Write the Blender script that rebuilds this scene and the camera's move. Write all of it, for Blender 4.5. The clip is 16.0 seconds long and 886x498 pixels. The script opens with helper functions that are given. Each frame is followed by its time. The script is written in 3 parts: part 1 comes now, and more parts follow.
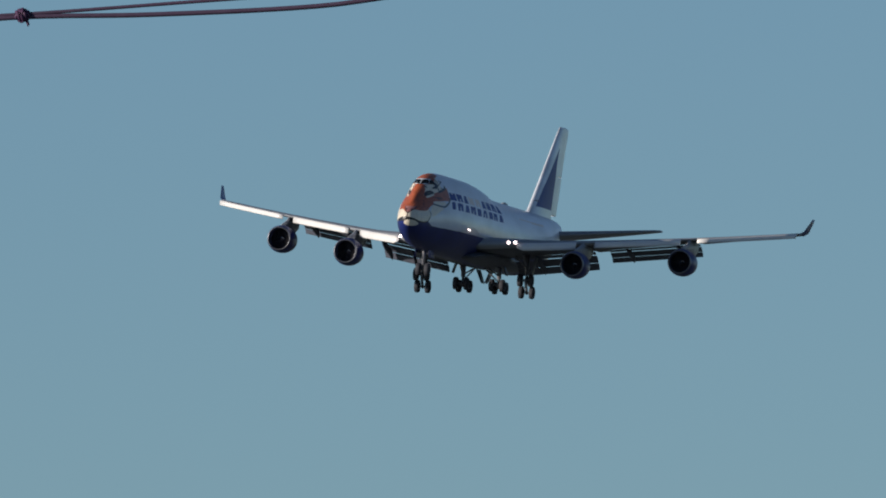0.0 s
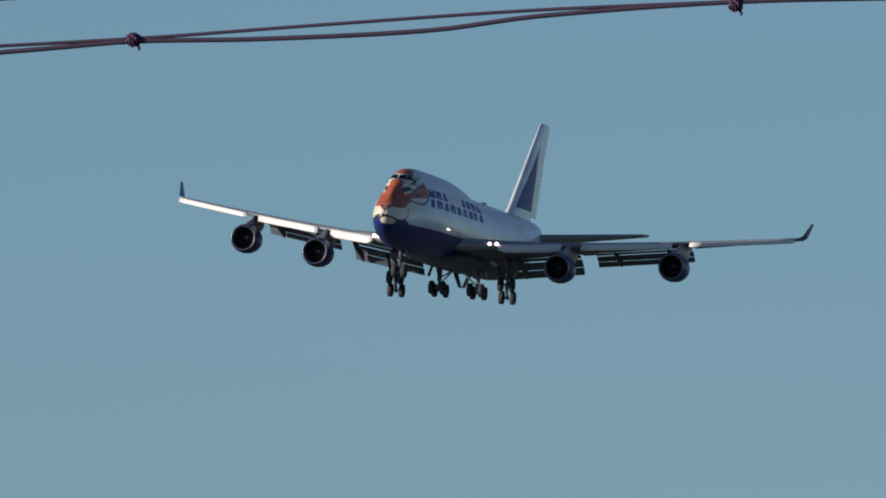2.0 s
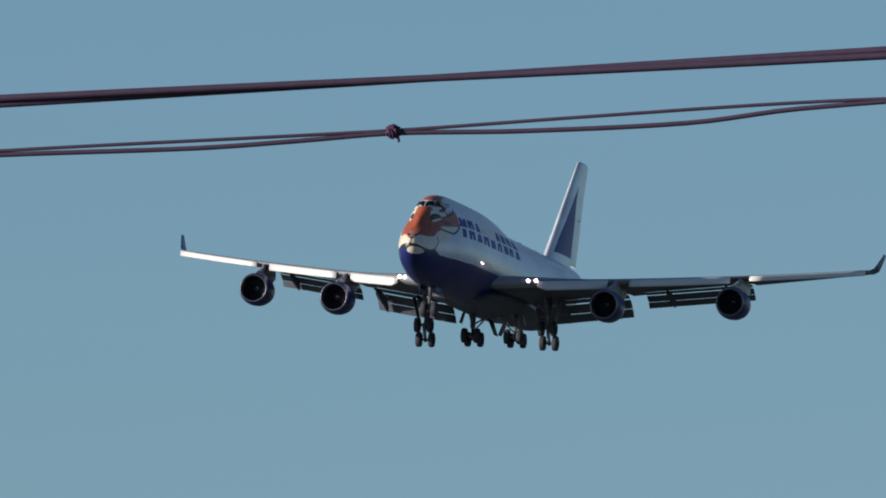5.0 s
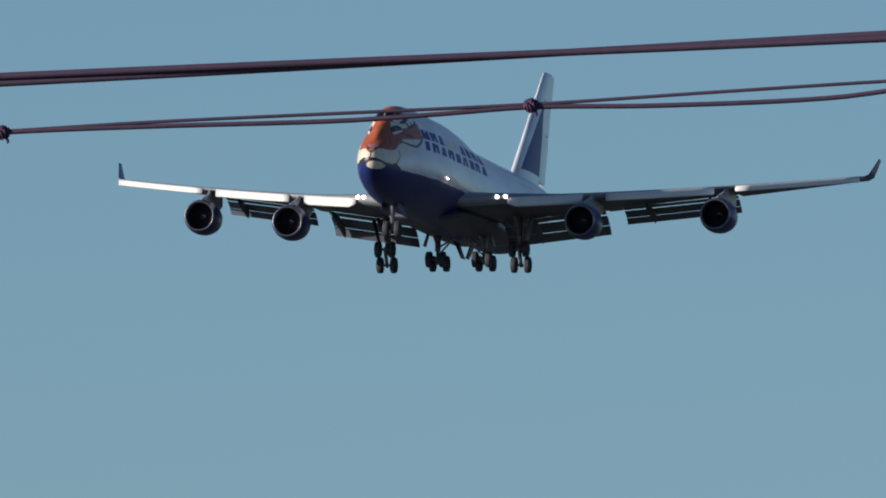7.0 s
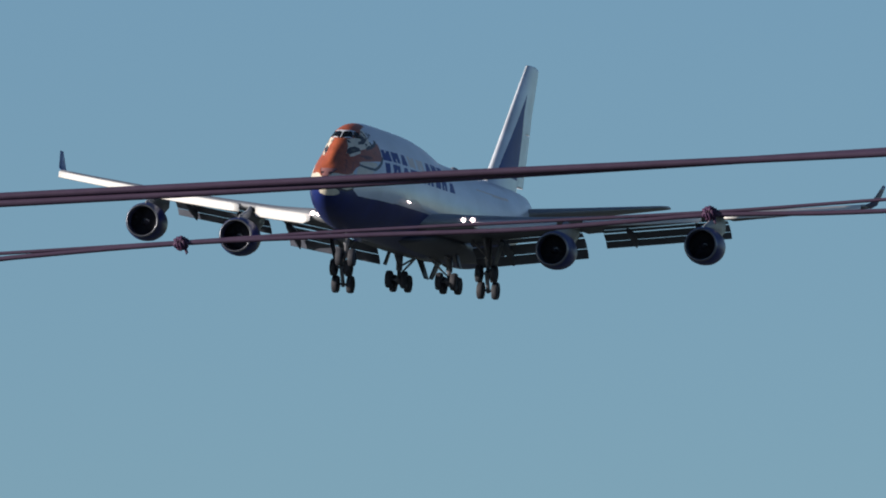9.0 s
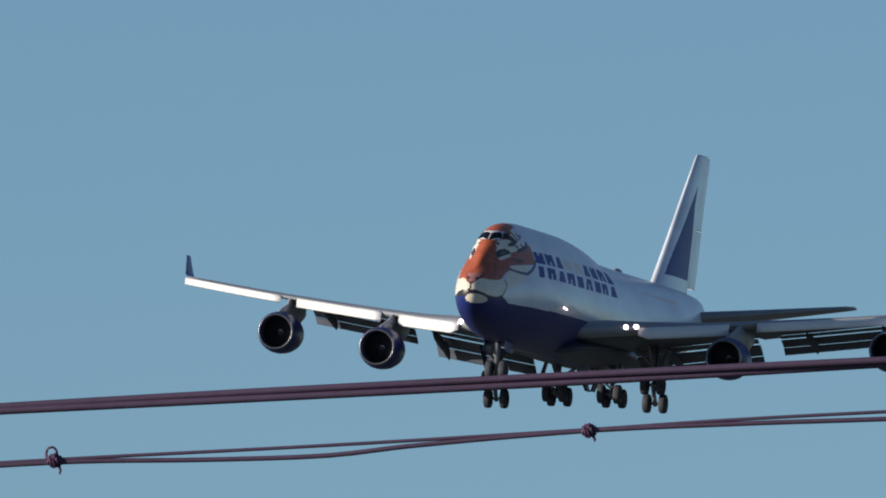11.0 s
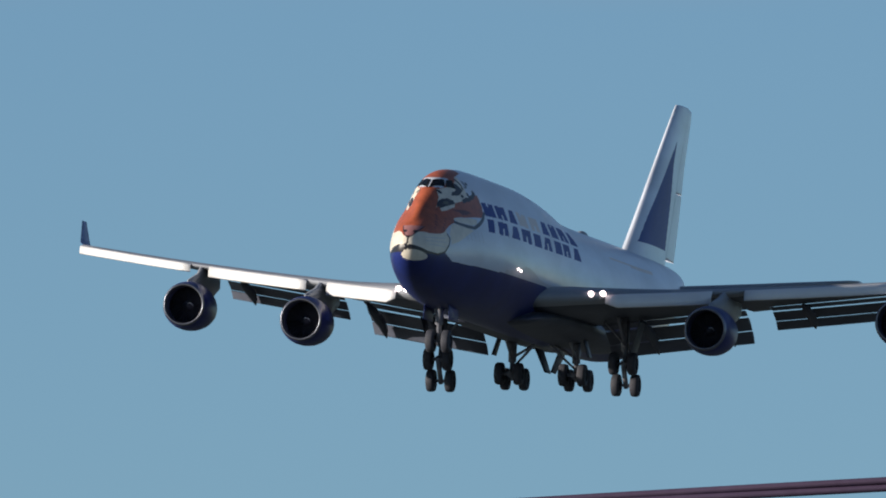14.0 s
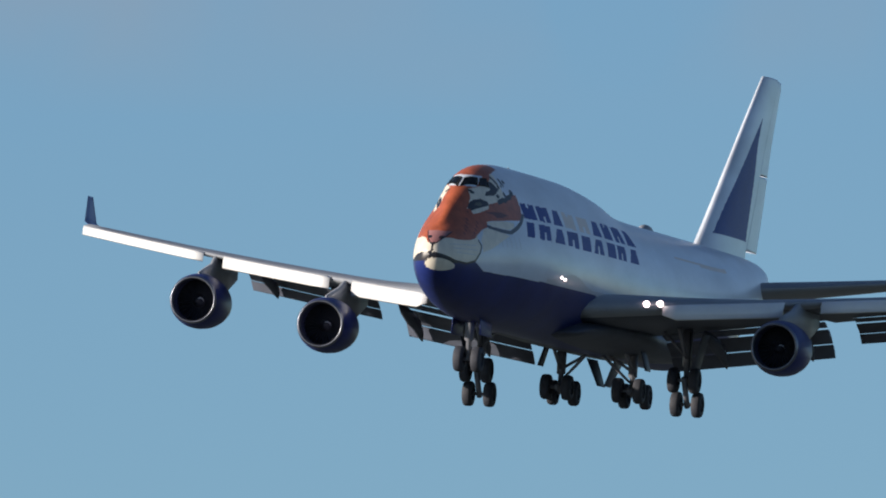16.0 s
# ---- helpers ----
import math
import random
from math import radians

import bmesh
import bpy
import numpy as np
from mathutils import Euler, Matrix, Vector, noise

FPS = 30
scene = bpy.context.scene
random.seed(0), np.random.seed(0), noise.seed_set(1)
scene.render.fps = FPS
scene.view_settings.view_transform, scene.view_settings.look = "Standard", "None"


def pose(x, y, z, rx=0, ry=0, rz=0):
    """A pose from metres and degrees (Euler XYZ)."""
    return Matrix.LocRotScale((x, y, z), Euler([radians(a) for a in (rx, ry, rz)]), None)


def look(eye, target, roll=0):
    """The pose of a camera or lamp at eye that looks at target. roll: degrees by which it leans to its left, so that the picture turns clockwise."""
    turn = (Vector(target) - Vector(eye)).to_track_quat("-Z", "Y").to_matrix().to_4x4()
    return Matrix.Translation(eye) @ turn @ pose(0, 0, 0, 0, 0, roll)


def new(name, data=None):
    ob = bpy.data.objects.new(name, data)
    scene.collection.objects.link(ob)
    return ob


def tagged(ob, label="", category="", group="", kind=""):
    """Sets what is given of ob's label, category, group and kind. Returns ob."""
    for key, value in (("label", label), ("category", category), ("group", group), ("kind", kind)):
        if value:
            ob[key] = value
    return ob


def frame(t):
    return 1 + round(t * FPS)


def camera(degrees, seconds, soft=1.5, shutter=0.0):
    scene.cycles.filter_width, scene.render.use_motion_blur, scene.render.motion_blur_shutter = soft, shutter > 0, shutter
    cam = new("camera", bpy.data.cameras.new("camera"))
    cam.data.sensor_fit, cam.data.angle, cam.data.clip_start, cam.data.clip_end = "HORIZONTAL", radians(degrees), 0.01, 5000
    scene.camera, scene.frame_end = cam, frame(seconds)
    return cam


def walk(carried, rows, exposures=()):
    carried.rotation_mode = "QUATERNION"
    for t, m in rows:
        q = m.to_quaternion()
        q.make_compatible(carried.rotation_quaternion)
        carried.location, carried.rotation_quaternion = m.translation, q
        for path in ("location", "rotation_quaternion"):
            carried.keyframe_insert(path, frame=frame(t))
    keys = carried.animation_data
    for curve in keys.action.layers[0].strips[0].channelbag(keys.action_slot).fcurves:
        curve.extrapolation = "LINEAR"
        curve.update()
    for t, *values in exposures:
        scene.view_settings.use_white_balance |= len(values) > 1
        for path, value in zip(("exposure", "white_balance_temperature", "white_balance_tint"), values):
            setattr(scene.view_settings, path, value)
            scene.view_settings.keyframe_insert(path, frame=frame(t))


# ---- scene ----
SECONDS = 16.0
cam = camera(2.1, SECONDS, soft=1.9, shutter=0.0)
EYE = Vector((0.0, 0.0, 1.6))


def aim(az, el, lean):
    """The camera's pose at EYE: degrees to the right of +Y, degrees above the horizon, lean."""
    a, e = radians(az), radians(el)
    way = Vector((math.sin(a) * math.cos(e), math.cos(a) * math.cos(e), math.sin(e)))
    return look(EYE, EYE + way * 100.0, lean)


# seconds, azimuth, elevation, lean: a long lens held by hand that follows the airliner
PANS = [
    (0, 0.9981, 4.0424, -0.256),
    (0.5, 0.9531, 4.0154, -0.256),
    (1, 0.8862, 3.9614, -0.256),
    (1.5, 0.8803, 4.0643, -0.256),
    (2, 0.7345, 4.1011, -0.256),
    (2.5, 0.4851, 4.0406, -0.256),
    (3, 0.4721, 4.1358, -0.256),
    (3.5, 0.3489, 4.1350, -0.256),
    (4, 0.2812, 4.2853, -0.256),
    (4.2, 0.2722, 4.3357, -0.221),
    (6.3, -0.1642, 4.2886, 0.148),
    (6.5, -0.1812, 4.2860, 0.183),
    (7, -0.2076, 4.2590, 0.219),
    (7.5, -0.2414, 4.3739, 0.256),
    (8, -0.5776, 4.4337, -0.110),
    (8.5, -0.5863, 4.3340, 0.073),
    (9, -0.6337, 4.5164, -0.073),
    (9.5, -1.0717, 4.5673, -0.183),
    (10, -1.1413, 4.7714, -0.232),
    (10.2, -1.2408, 4.9102, -0.200),
    (12.3, -1.9114, 5.0139, 0.130),
    (12.5, -2.0118, 5.0862, 0.130),
    (13, -2.3438, 5.1490, 1.000),
    (13.5, -2.4585, 5.2651, 0.450),
    (14, -2.6873, 5.1943, 0.000),
    (14.5, -2.8050, 5.1694, 0.000),
    (15, -3.1872, 5.2190, 0.000),
    (15.5, -3.5747, 5.3806, 0.000),
    (16, -3.8239, 5.4386, 0.000),
]
walk(cam, [(t, aim(a, e, r)) for t, a, e, r in PANS],
     exposures=[(0, -0.04), (4.2, 0.03), (7, 0.09), (12.3, 0.25), (14, 0.29), (15, 0.36), (16, 0.44)])

# ---- daylight: a low sun, clear sky ----
SUN_AZ, SUN_EL = -114.0, 13.5      # degrees to the right of +Y, degrees above the horizon
world = bpy.data.worlds.new("sky")
scene.world = world
world.use_nodes = True
wn = world.node_tree
sky = wn.nodes.new("ShaderNodeTexSky")
sky.sky_type = "NISHITA"
sky.sun_disc = False
sky.sun_elevation = radians(SUN_EL)
sky.sun_rotation = radians(SUN_AZ)
sky.air_density, sky.dust_density, sky.ozone_density = 0.8, 0.1, 3.0
wn.nodes["Background"].inputs["Strength"].default_value = 0.075
tint = wn.nodes.new("ShaderNodeMix")
tint.data_type, tint.blend_type = "RGBA", "MULTIPLY"
tint.inputs[0].default_value = 1.0
tint.inputs[7].default_value = (0.89, 1.0, 1.08, 1)
wn.links.new(sky.outputs["Color"], tint.inputs[6])
# thin pale cloud, patchy, higher up
way = wn.nodes.new("ShaderNodeTexCoord")
puff = wn.nodes.new("ShaderNodeTexNoise")
puff.inputs["Scale"].default_value, puff.inputs["Detail"].default_value = 55.0, 3.0
wn.links.new(way.outputs["Generated"], puff.inputs["Vector"])
high = wn.nodes.new("ShaderNodeSeparateXYZ")
wn.links.new(way.outputs["Generated"], high.inputs["Vector"])
rise = wn.nodes.new("ShaderNodeMapRange")
for k, v in (("From Min", 0.1002), ("From Max", 0.107), ("To Min", 0.0), ("To Max", 1.0)):
    rise.inputs[k].default_value = v
wn.links.new(high.outputs["Z"], rise.inputs["Value"])
thin = wn.nodes.new("ShaderNodeMapRange")
for k, v in (("From Min", 0.42), ("From Max", 0.66), ("To Min", 0.0), ("To Max", 0.6)):
    thin.inputs[k].default_value = v
wn.links.new(puff.outputs["Fac"], thin.inputs["Value"])
veil = wn.nodes.new("ShaderNodeMath")
veil.operation = "MULTIPLY"
wn.links.new(rise.outputs["Result"], veil.inputs[0])
wn.links.new(thin.outputs["Result"], veil.inputs[1])
grey = wn.nodes.new("ShaderNodeRGBToBW")
wn.links.new(tint.outputs[2], grey.inputs["Color"])
pale = wn.nodes.new("ShaderNodeMix")
pale.data_type, pale.blend_type = "RGBA", "MULTIPLY"
pale.inputs[0].default_value = 1.0
pale.inputs[7].default_value = (0.97, 1.0, 1.1, 1)
wn.links.new(grey.outputs["Val"], pale.inputs[6])
cloud = wn.nodes.new("ShaderNodeMix")
cloud.data_type = "RGBA"
wn.links.new(veil.outputs["Value"], cloud.inputs[0])
wn.links.new(tint.outputs[2], cloud.inputs[6])
wn.links.new(pale.outputs[2], cloud.inputs[7])
wn.links.new(cloud.outputs[2], wn.nodes["Background"].inputs["Color"])

sun = new("sun", bpy.data.lights.new("sun", "SUN"))
sun.data.energy, sun.data.angle, sun.data.color = 5.0, radians(0.5), (1.0, 0.88, 0.74)
_a, _e = radians(SUN_AZ), radians(SUN_EL)
_toward = Vector((math.sin(_a) * math.cos(_e), math.cos(_a) * math.cos(_e), math.sin(_e)))
sun.matrix_world = look(_toward * 50.0, (0, 0, 0))


# ---- materials ----
def paint(name, color, rough=0.35, metal=0.0, vary=0.12, grain=0.6, bump=0.0, coat=0.0, emit=0.0, spec=0.5, along=1.0, fine_mix=0.35):
    """A surface with broad stains, fine grain and a little relief."""
    m = bpy.data.materials.new(name)
    m.use_nodes = True
    n, l = m.node_tree.nodes, m.node_tree.links
    b = n["Principled BSDF"]
    tc = n.new("ShaderNodeTexCoord")
    big = n.new("ShaderNodeTexNoise")
    big.inputs["Scale"].default_value, big.inputs["Detail"].default_value = grain, 4
    fine = n.new("ShaderNodeTexNoise")
    fine.inputs["Scale"].default_value, fine.inputs["Detail"].default_value = grain * 14, 5
    mp = n.new("ShaderNodeMapping")
    mp.inputs["Scale"].default_value = (along, 1.0, 1.0)
    l.new(tc.outputs["Object"], mp.inputs["Vector"])
    for t in (big, fine):
        l.new(mp.outputs["Vector"], t.inputs["Vector"])
    mix = n.new("ShaderNodeMix")
    mix.data_type, mix.blend_type = "FLOAT", "MIX"
    mix.inputs[0].default_value = fine_mix
    l.new(big.outputs["Fac"], mix.inputs[2])
    l.new(fine.outputs["Fac"], mix.inputs[3])
    ramp = n.new("ShaderNodeValToRGB")
    lo = [c * (1 - vary) for c in color]
    hi = [min(1, c * (1 + vary * 0.6)) for c in color]
    ramp.color_ramp.elements[0].position, ramp.color_ramp.elements[1].position = 0.32, 0.68
    ramp.color_ramp.elements[0].color, ramp.color_ramp.elements[1].color = (*lo, 1), (*hi, 1)
    l.new(mix.outputs[0], ramp.inputs["Fac"])
    l.new(ramp.outputs["Color"], b.inputs["Base Color"])
    mr = n.new("ShaderNodeMapRange")
    mr.inputs["To Min"].default_value, mr.inputs["To Max"].default_value = rough * (1 - 0.57 * fine_mix), min(1, rough * (1 + 0.7 * fine_mix))
    l.new(fine.outputs["Fac"], mr.inputs["Value"])
    l.new(mr.outputs["Result"], b.inputs["Roughness"])
    b.inputs["Metallic"].default_value = metal
    b.inputs["Specular IOR Level"].default_value = spec
    b.inputs["Coat Weight"].default_value = coat
    b.inputs["Coat Roughness"].default_value = 0.12
    if bump:
        bp = n.new("ShaderNodeBump")
        bp.inputs["Strength"].default_value, bp.inputs["Distance"].default_value = bump, 0.02
        l.new(fine.outputs["Fac"], bp.inputs["Height"])
        l.new(bp.outputs["Normal"], b.inputs["Normal"])
    if emit:
        b.inputs["Emission Color"].default_value = (*color, 1)
        b.inputs["Emission Strength"].default_value = emit
    return m


WHITE = paint("white_paint", (0.63, 0.69, 0.79), 0.3, vary=0.2, grain=0.4, spec=0.5, along=0.35, coat=0.15, fine_mix=0.08)
NAVY = paint("navy_paint", (0.014, 0.027, 0.15), 0.4, vary=0.25, spec=0.35)
TITLE = paint("title_blue_paint", (0.026, 0.055, 0.27), 0.5, vary=0.15, spec=0.25)
WINGLET = paint("winglet_blue_paint", (0.05, 0.085, 0.23), 0.4, vary=0.2)
GOLD = paint("pale_gold_paint", (0.62, 0.5, 0.42), 0.3)
PALE = paint("pale_grey_paint", (0.5, 0.53, 0.58), 0.3)
ORANGE = paint("orange_fur_paint", (0.4, 0.1, 0.045), 0.4, vary=0.35, grain=2.2)
CREAM = paint("cream_fur_paint", (0.74, 0.68, 0.58), 0.4, vary=0.16, grain=2.0)
BLACK = paint("black_stripe_paint", (0.02, 0.02, 0.028), 0.4)
OLIVE = paint("olive_eye_paint", (0.1, 0.1, 0.07), 0.35)
RUST = paint("dark_rust_fur_paint", (0.15, 0.04, 0.03), 0.4, vary=0.3, grain=2.2)
GREY_FUR = paint("dark_fur_line_paint", (0.06, 0.065, 0.085), 0.4)
ROSE = paint("nose_pink_paint", (0.36, 0.17, 0.17), 0.4)
WING = paint("wing_grey_paint", (0.26, 0.28, 0.32), 0.45, vary=0.14, grain=0.5)
# wing grey darkened and blued: shade under wing and belly put into the colour
UNDER = paint("shaded_grey_underside_paint", (0.055, 0.066, 0.1), 0.5, vary=0.3, grain=0.8)
SLAT = paint("bright_leading_edge_paint", (0.74, 0.75, 0.77), 0.22, vary=0.06, coat=0.5)
FLAP = paint("flap_grey_paint", (0.095, 0.108, 0.15), 0.5, vary=0.25)
CHROME = paint("dull_lip_metal", (0.2, 0.21, 0.25), 0.35, metal=0.9, vary=0.1)
DUCT = paint("dark_duct_lining", (0.05, 0.06, 0.13), 0.6, vary=0.2)
FAN = paint("dark_titanium", (0.04, 0.042, 0.055), 0.5, metal=0.5, vary=0.2, grain=3)
EXHAUST = paint("heat_stained_metal", (0.32, 0.28, 0.25), 0.4, metal=0.8, vary=0.3, grain=2)
TYRE = paint("tyre_rubber", (0.04, 0.044, 0.06), 0.75, vary=0.3, grain=3)
STEEL = paint("gear_grey_enamel", (0.21, 0.22, 0.26), 0.4, vary=0.2, grain=3)
PANE = paint("dark_windscreen_glass", (0.012, 0.015, 0.02), 0.08, vary=0.1)
LAMP = paint("landing_light_glow", (1.0, 0.8, 0.77), 0.3, vary=0.02, emit=5.0)
SHEATH = paint("cable_sheath", (0.07, 0.045, 0.09), 0.6, vary=0.2, grain=3, bump=0.05)
TIE = paint("tie_wire", (0.07, 0.03, 0.085), 0.6, vary=0.3, grain=30)
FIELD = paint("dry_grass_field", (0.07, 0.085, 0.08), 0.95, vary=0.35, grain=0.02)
PLUME = paint("dark_bird_plumage", (0.035, 0.035, 0.04), 0.7, vary=0.3, grain=8)


# ---- mesh helpers ----
def part(name, bm, material, parent, label="", smooth=True):
    """Links a bmesh as ONE mesh object under a thing or a part."""
    me = bpy.data.meshes.new(name)
    bmesh.ops.recalc_face_normals(bm, faces=bm.faces)
    for f in bm.faces:
        f.smooth = smooth
    bm.to_mesh(me)
    bm.free()
    for m in (material if isinstance(material, (list, tuple)) else [material]):
        me.materials.append(m)
    ob = new(name, me)
    if parent is not None:
        ob.parent = parent
    if label:
        tagged(ob, label)
    return ob


def loft(rings, caps=True, closed=True, bm=None):
    """A skin over rings of points."""
    bm = bm or bmesh.new()
    vs = [[bm.verts.new(p) for p in r] for r in rings]
    for a, b in zip(vs, vs[1:]):
        n = len(a)
        for i in range(n if closed else n - 1):
            j = (i + 1) % n
            bm.faces.new((a[i], a[j], b[j], b[i]))
    if caps:
        bm.faces.new(vs[0])
        bm.faces.new(vs[-1])
    return bm


def turned(profile, axis="X", n=32, centre=(0, 0, 0), bm=None):
    """A body of revolution: profile of (along, radius)."""
    bm = bm or bmesh.new()
    rings = []
    for u, r in profile:
        ring = []
        for i in range(n):
            a = 2 * math.pi * i / n
            c, s = max(r, 1e-4) * math.cos(a), max(r, 1e-4) * math.sin(a)
            p = {"X": (u, c, s), "Y": (c, u, s), "Z": (c, s, u)}[axis]
            ring.append(Vector(p) + Vector(centre))
        rings.append(ring)
    return loft(rings, caps=False, bm=bm)


def tube(points, radii, n=10, bm=None):
    """A round bar through points."""
    pts = [Vector(p) for p in points]
    if not isinstance(radii, (list, tuple)):
        radii = [radii] * len(pts)
    rings = []
    for i, p in enumerate(pts):
        d = (pts[min(i + 1, len(pts) - 1)] - pts[max(i - 1, 0)]).normalized()
        up = Vector((0, 0, 1)) if abs(d.z) < 0.9 else Vector((0, 1, 0))
        a = d.cross(up).normalized()
        b = a.cross(d)
        rings.append([p + radii[i] * (a * math.cos(2 * math.pi * k / n) + b * math.sin(2 * math.pi * k / n)) for k in range(n)])
    return loft(rings, bm=bm)


def slab(corners, thick, bm=None):
    """A plate of four corners with a thickness, its rim slightly bevelled."""
    bm = bm or bmesh.new()
    c = [Vector(p) for p in corners]
    nrm = (c[1] - c[0]).cross(c[3] - c[0]).normalized() * thick / 2
    mid = sum(c, Vector()) / 4
    inner = [mid + (p - mid) * 0.97 for p in c]
    rings = [[p - nrm for p in inner], [p - nrm * 0.5 for p in c], [p + nrm * 0.5 for p in c], [p + nrm for p in inner]]
    return loft(rings, bm=bm)


def lerp_table(x, table):
    """Smooth reading of a table of (x, value)."""
    if x <= table[0][0]:
        return table[0][1]
    for i in range(len(table) - 1):
        (x0, y0), (x1, y1) = table[i], table[i + 1]
        if x <= x1:
            t = (x - x0) / (x1 - x0)
            xa, ya = table[max(i - 1, 0)]
            xb, yb = table[min(i + 2, len(table) - 1)]
            m0 = (y1 - ya) / (x1 - xa) * (x1 - x0)
            m1 = (yb - y0) / (xb - x0) * (x1 - x0)
            return ((2 * t**3 - 3 * t**2 + 1) * y0 + (t**3 - 2 * t**2 + t) * m0 + (-2 * t**3 + 3 * t**2) * y1 + (t**3 - t**2) * m1)
    return table[-1][1]


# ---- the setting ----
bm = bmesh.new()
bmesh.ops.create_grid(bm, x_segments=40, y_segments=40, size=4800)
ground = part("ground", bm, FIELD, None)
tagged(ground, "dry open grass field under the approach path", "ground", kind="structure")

# ---- the airliner: s metres behind the nose, y to its left, z over its standing wheels' ground ----
MID_S, MID_Z = 33.0, 5.0


def bod(s, y, z):
    return Vector((MID_S - s, y, z - MID_Z))


def shell(s, y, z):
    """The same for the skin, whose nose is drawn out forwards."""
    return bod(s - 1.2 * max(0.0, 1 - s / 12.0), y, z)


airliner = new("airliner")
tagged(airliner, "four-engined jumbo jet with tiger-face nose, gear and flaps down", "airliner")

BOTTOM = [(0, 5.0), (0.1, 4.55), (0.35, 4.12), (0.8, 3.74), (1.5, 3.36), (3, 2.86), (5, 2.45), (8, 2.17), (11, 2.1), (20, 2.1), (22, 2.1), (40, 2.12), (44, 2.16), (48, 2.25), (52, 2.75), (56, 3.75), (60, 4.95), (65, 6.45), (68.4, 7.7)]
MAIN_TOP = [(0, 5.0), (0.1, 5.4), (0.35, 5.75), (0.8, 6.1), (1.5, 6.55), (3, 7.3), (5, 8.1), (8, 8.75), (11, 9.0), (30, 9.15), (58, 9.15), (63, 9.1), (66, 8.95), (68.4, 8.55)]
UPPER_TOP = [(0, 4.0), (1.5, 6.35), (2.5, 7.27), (3.5, 8.03), (4.5, 8.75), (5.6, 9.42), (7, 9.93), (9, 10.2), (11, 10.26), (20, 10.24), (22, 10.2), (24, 10.1), (26, 9.97), (28, 9.78), (30, 9.48), (32, 9.15), (34, 8.85), (38, 8.4), (70, 7.0)]
HALF = [(0, 0.0), (0.1, 0.35), (0.35, 0.63), (0.8, 0.94), (1.5, 1.21), (3, 1.67), (5, 2.15), (8, 2.74), (10.5, 3.1), (13, 3.25), (47, 3.25), (52, 3.05), (57, 2.5), (62, 1.7), (66, 0.9), (68.4, 0.3)]
UPPER_HALF = [(0, 0.3), (2.5, 0.6), (4, 1.05), (5.5, 1.45), (7.5, 1.9), (10, 2.3), (13, 2.55), (22, 2.6), (28, 2.35), (33, 1.8), (70, 0.3)]


def hull_point(s, th):
    """The skin at s; th: angle from the crown towards the left side."""
    zb, zt, w = lerp_table(s, BOTTOM), lerp_table(s, MAIN_TOP), max(lerp_table(s, HALF), 1e-3)
    zc, h = (zb + zt) / 2, max((zt - zb) / 2, 1e-3)
    dy, dz = math.sin(th), math.cos(th)
    r = 1 / math.sqrt((dy / w) ** 2 + (dz / h) ** 2)
    zu, wu = lerp_table(s, UPPER_TOP), lerp_table(s, UPPER_HALF)
    hu = (zu - 3.9) / 2
    if hu > 0.3 and dz > -0.2:
        cu = zu - hu
        k = zc - cu
        a = (dy / wu) ** 2 + (dz / hu) ** 2
        b = 2 * k * dz / hu**2
        c = (k / hu) ** 2 - 1
        q = b * b - 4 * a * c
        if q > 0:
            ru = (-b + math.sqrt(q)) / (2 * a)
            if ru > 0:
                r = (r**14 + ru**14) ** (1 / 14)
    return dy * r, zc + dz * r


def inside(p, poly):
    x, y = p
    hit = False
    for (x0, y0), (x1, y1) in zip(poly, poly[1:] + poly[:1]):
        if (y0 > y) != (y1 > y) and x < (x1 - x0) * (y - y0) / (y1 - y0) + x0:
            hit = not hit
    return hit


HULL_PAINTS = [WHITE, NAVY, TITLE, GOLD, ORANGE, CREAM, BLACK, ROSE, PALE, OLIVE, RUST, GREY_FUR]
# ---- the livery: outlines as (s, z) on either flank ----
LOBE = [(3.3, 7.0), (4.56, 7.04), (5.16, 7.14), (6.12, 7.22), (7.12, 7.33), (7.88, 7.38), (8.44, 7.62), (8.66, 8.07), (8.5, 8.55), (8.05, 8.56), (6.56, 8.17), (5.52, 7.95), (4.6, 7.7), (3.3, 7.3)]
BROW = [(3.72, 7.6), (4.3, 8.16), (4.6, 8.66), (5.3, 8.83), (5.95, 8.93), (6.6, 9.3), (7.0, 9.6), (8.2, 9.9), (9.6, 9.6), (9.4, 8.9), (8.6, 8.75), (8.05, 8.6), (6.56, 8.2), (5.52, 7.98), (4.6, 7.72)]
FACE_BACK = [(7.4, 8.2), (8.0, 8.5), (8.5, 8.6), (8.9, 8.45), (9.2, 8.35), (9.6, 8.3)]
EYE_DARK = [(3.86, 7.66), (4.05, 7.86), (4.44, 8.06), (5.0, 8.16), (5.42, 8.07), (5.5, 7.95), (5.1, 7.84), (4.68, 7.76), (3.96, 7.57)]
EYE_IRIS = [(4.35, 7.84), (4.55, 7.99), (4.9, 8.02), (5.0, 7.92), (4.7, 7.83)]
UNDER_EYE = [(3.9, 7.52), (4.52, 7.7), (5.5, 7.92), (5.35, 7.74), (4.4, 7.46), (3.92, 7.36)]
HOOK = [(5.95, 9.2), (6.55, 9.18), (6.9, 8.82), (6.3, 8.48), (5.45, 8.4), (5.65, 8.58), (6.15, 8.78)]
CHEEK_PALE = [(4.5, 7.02), (5.5, 7.16), (6.6, 7.22), (7.3, 7.2), (7.0, 6.9), (6.3, 6.8), (4.88, 6.83)]
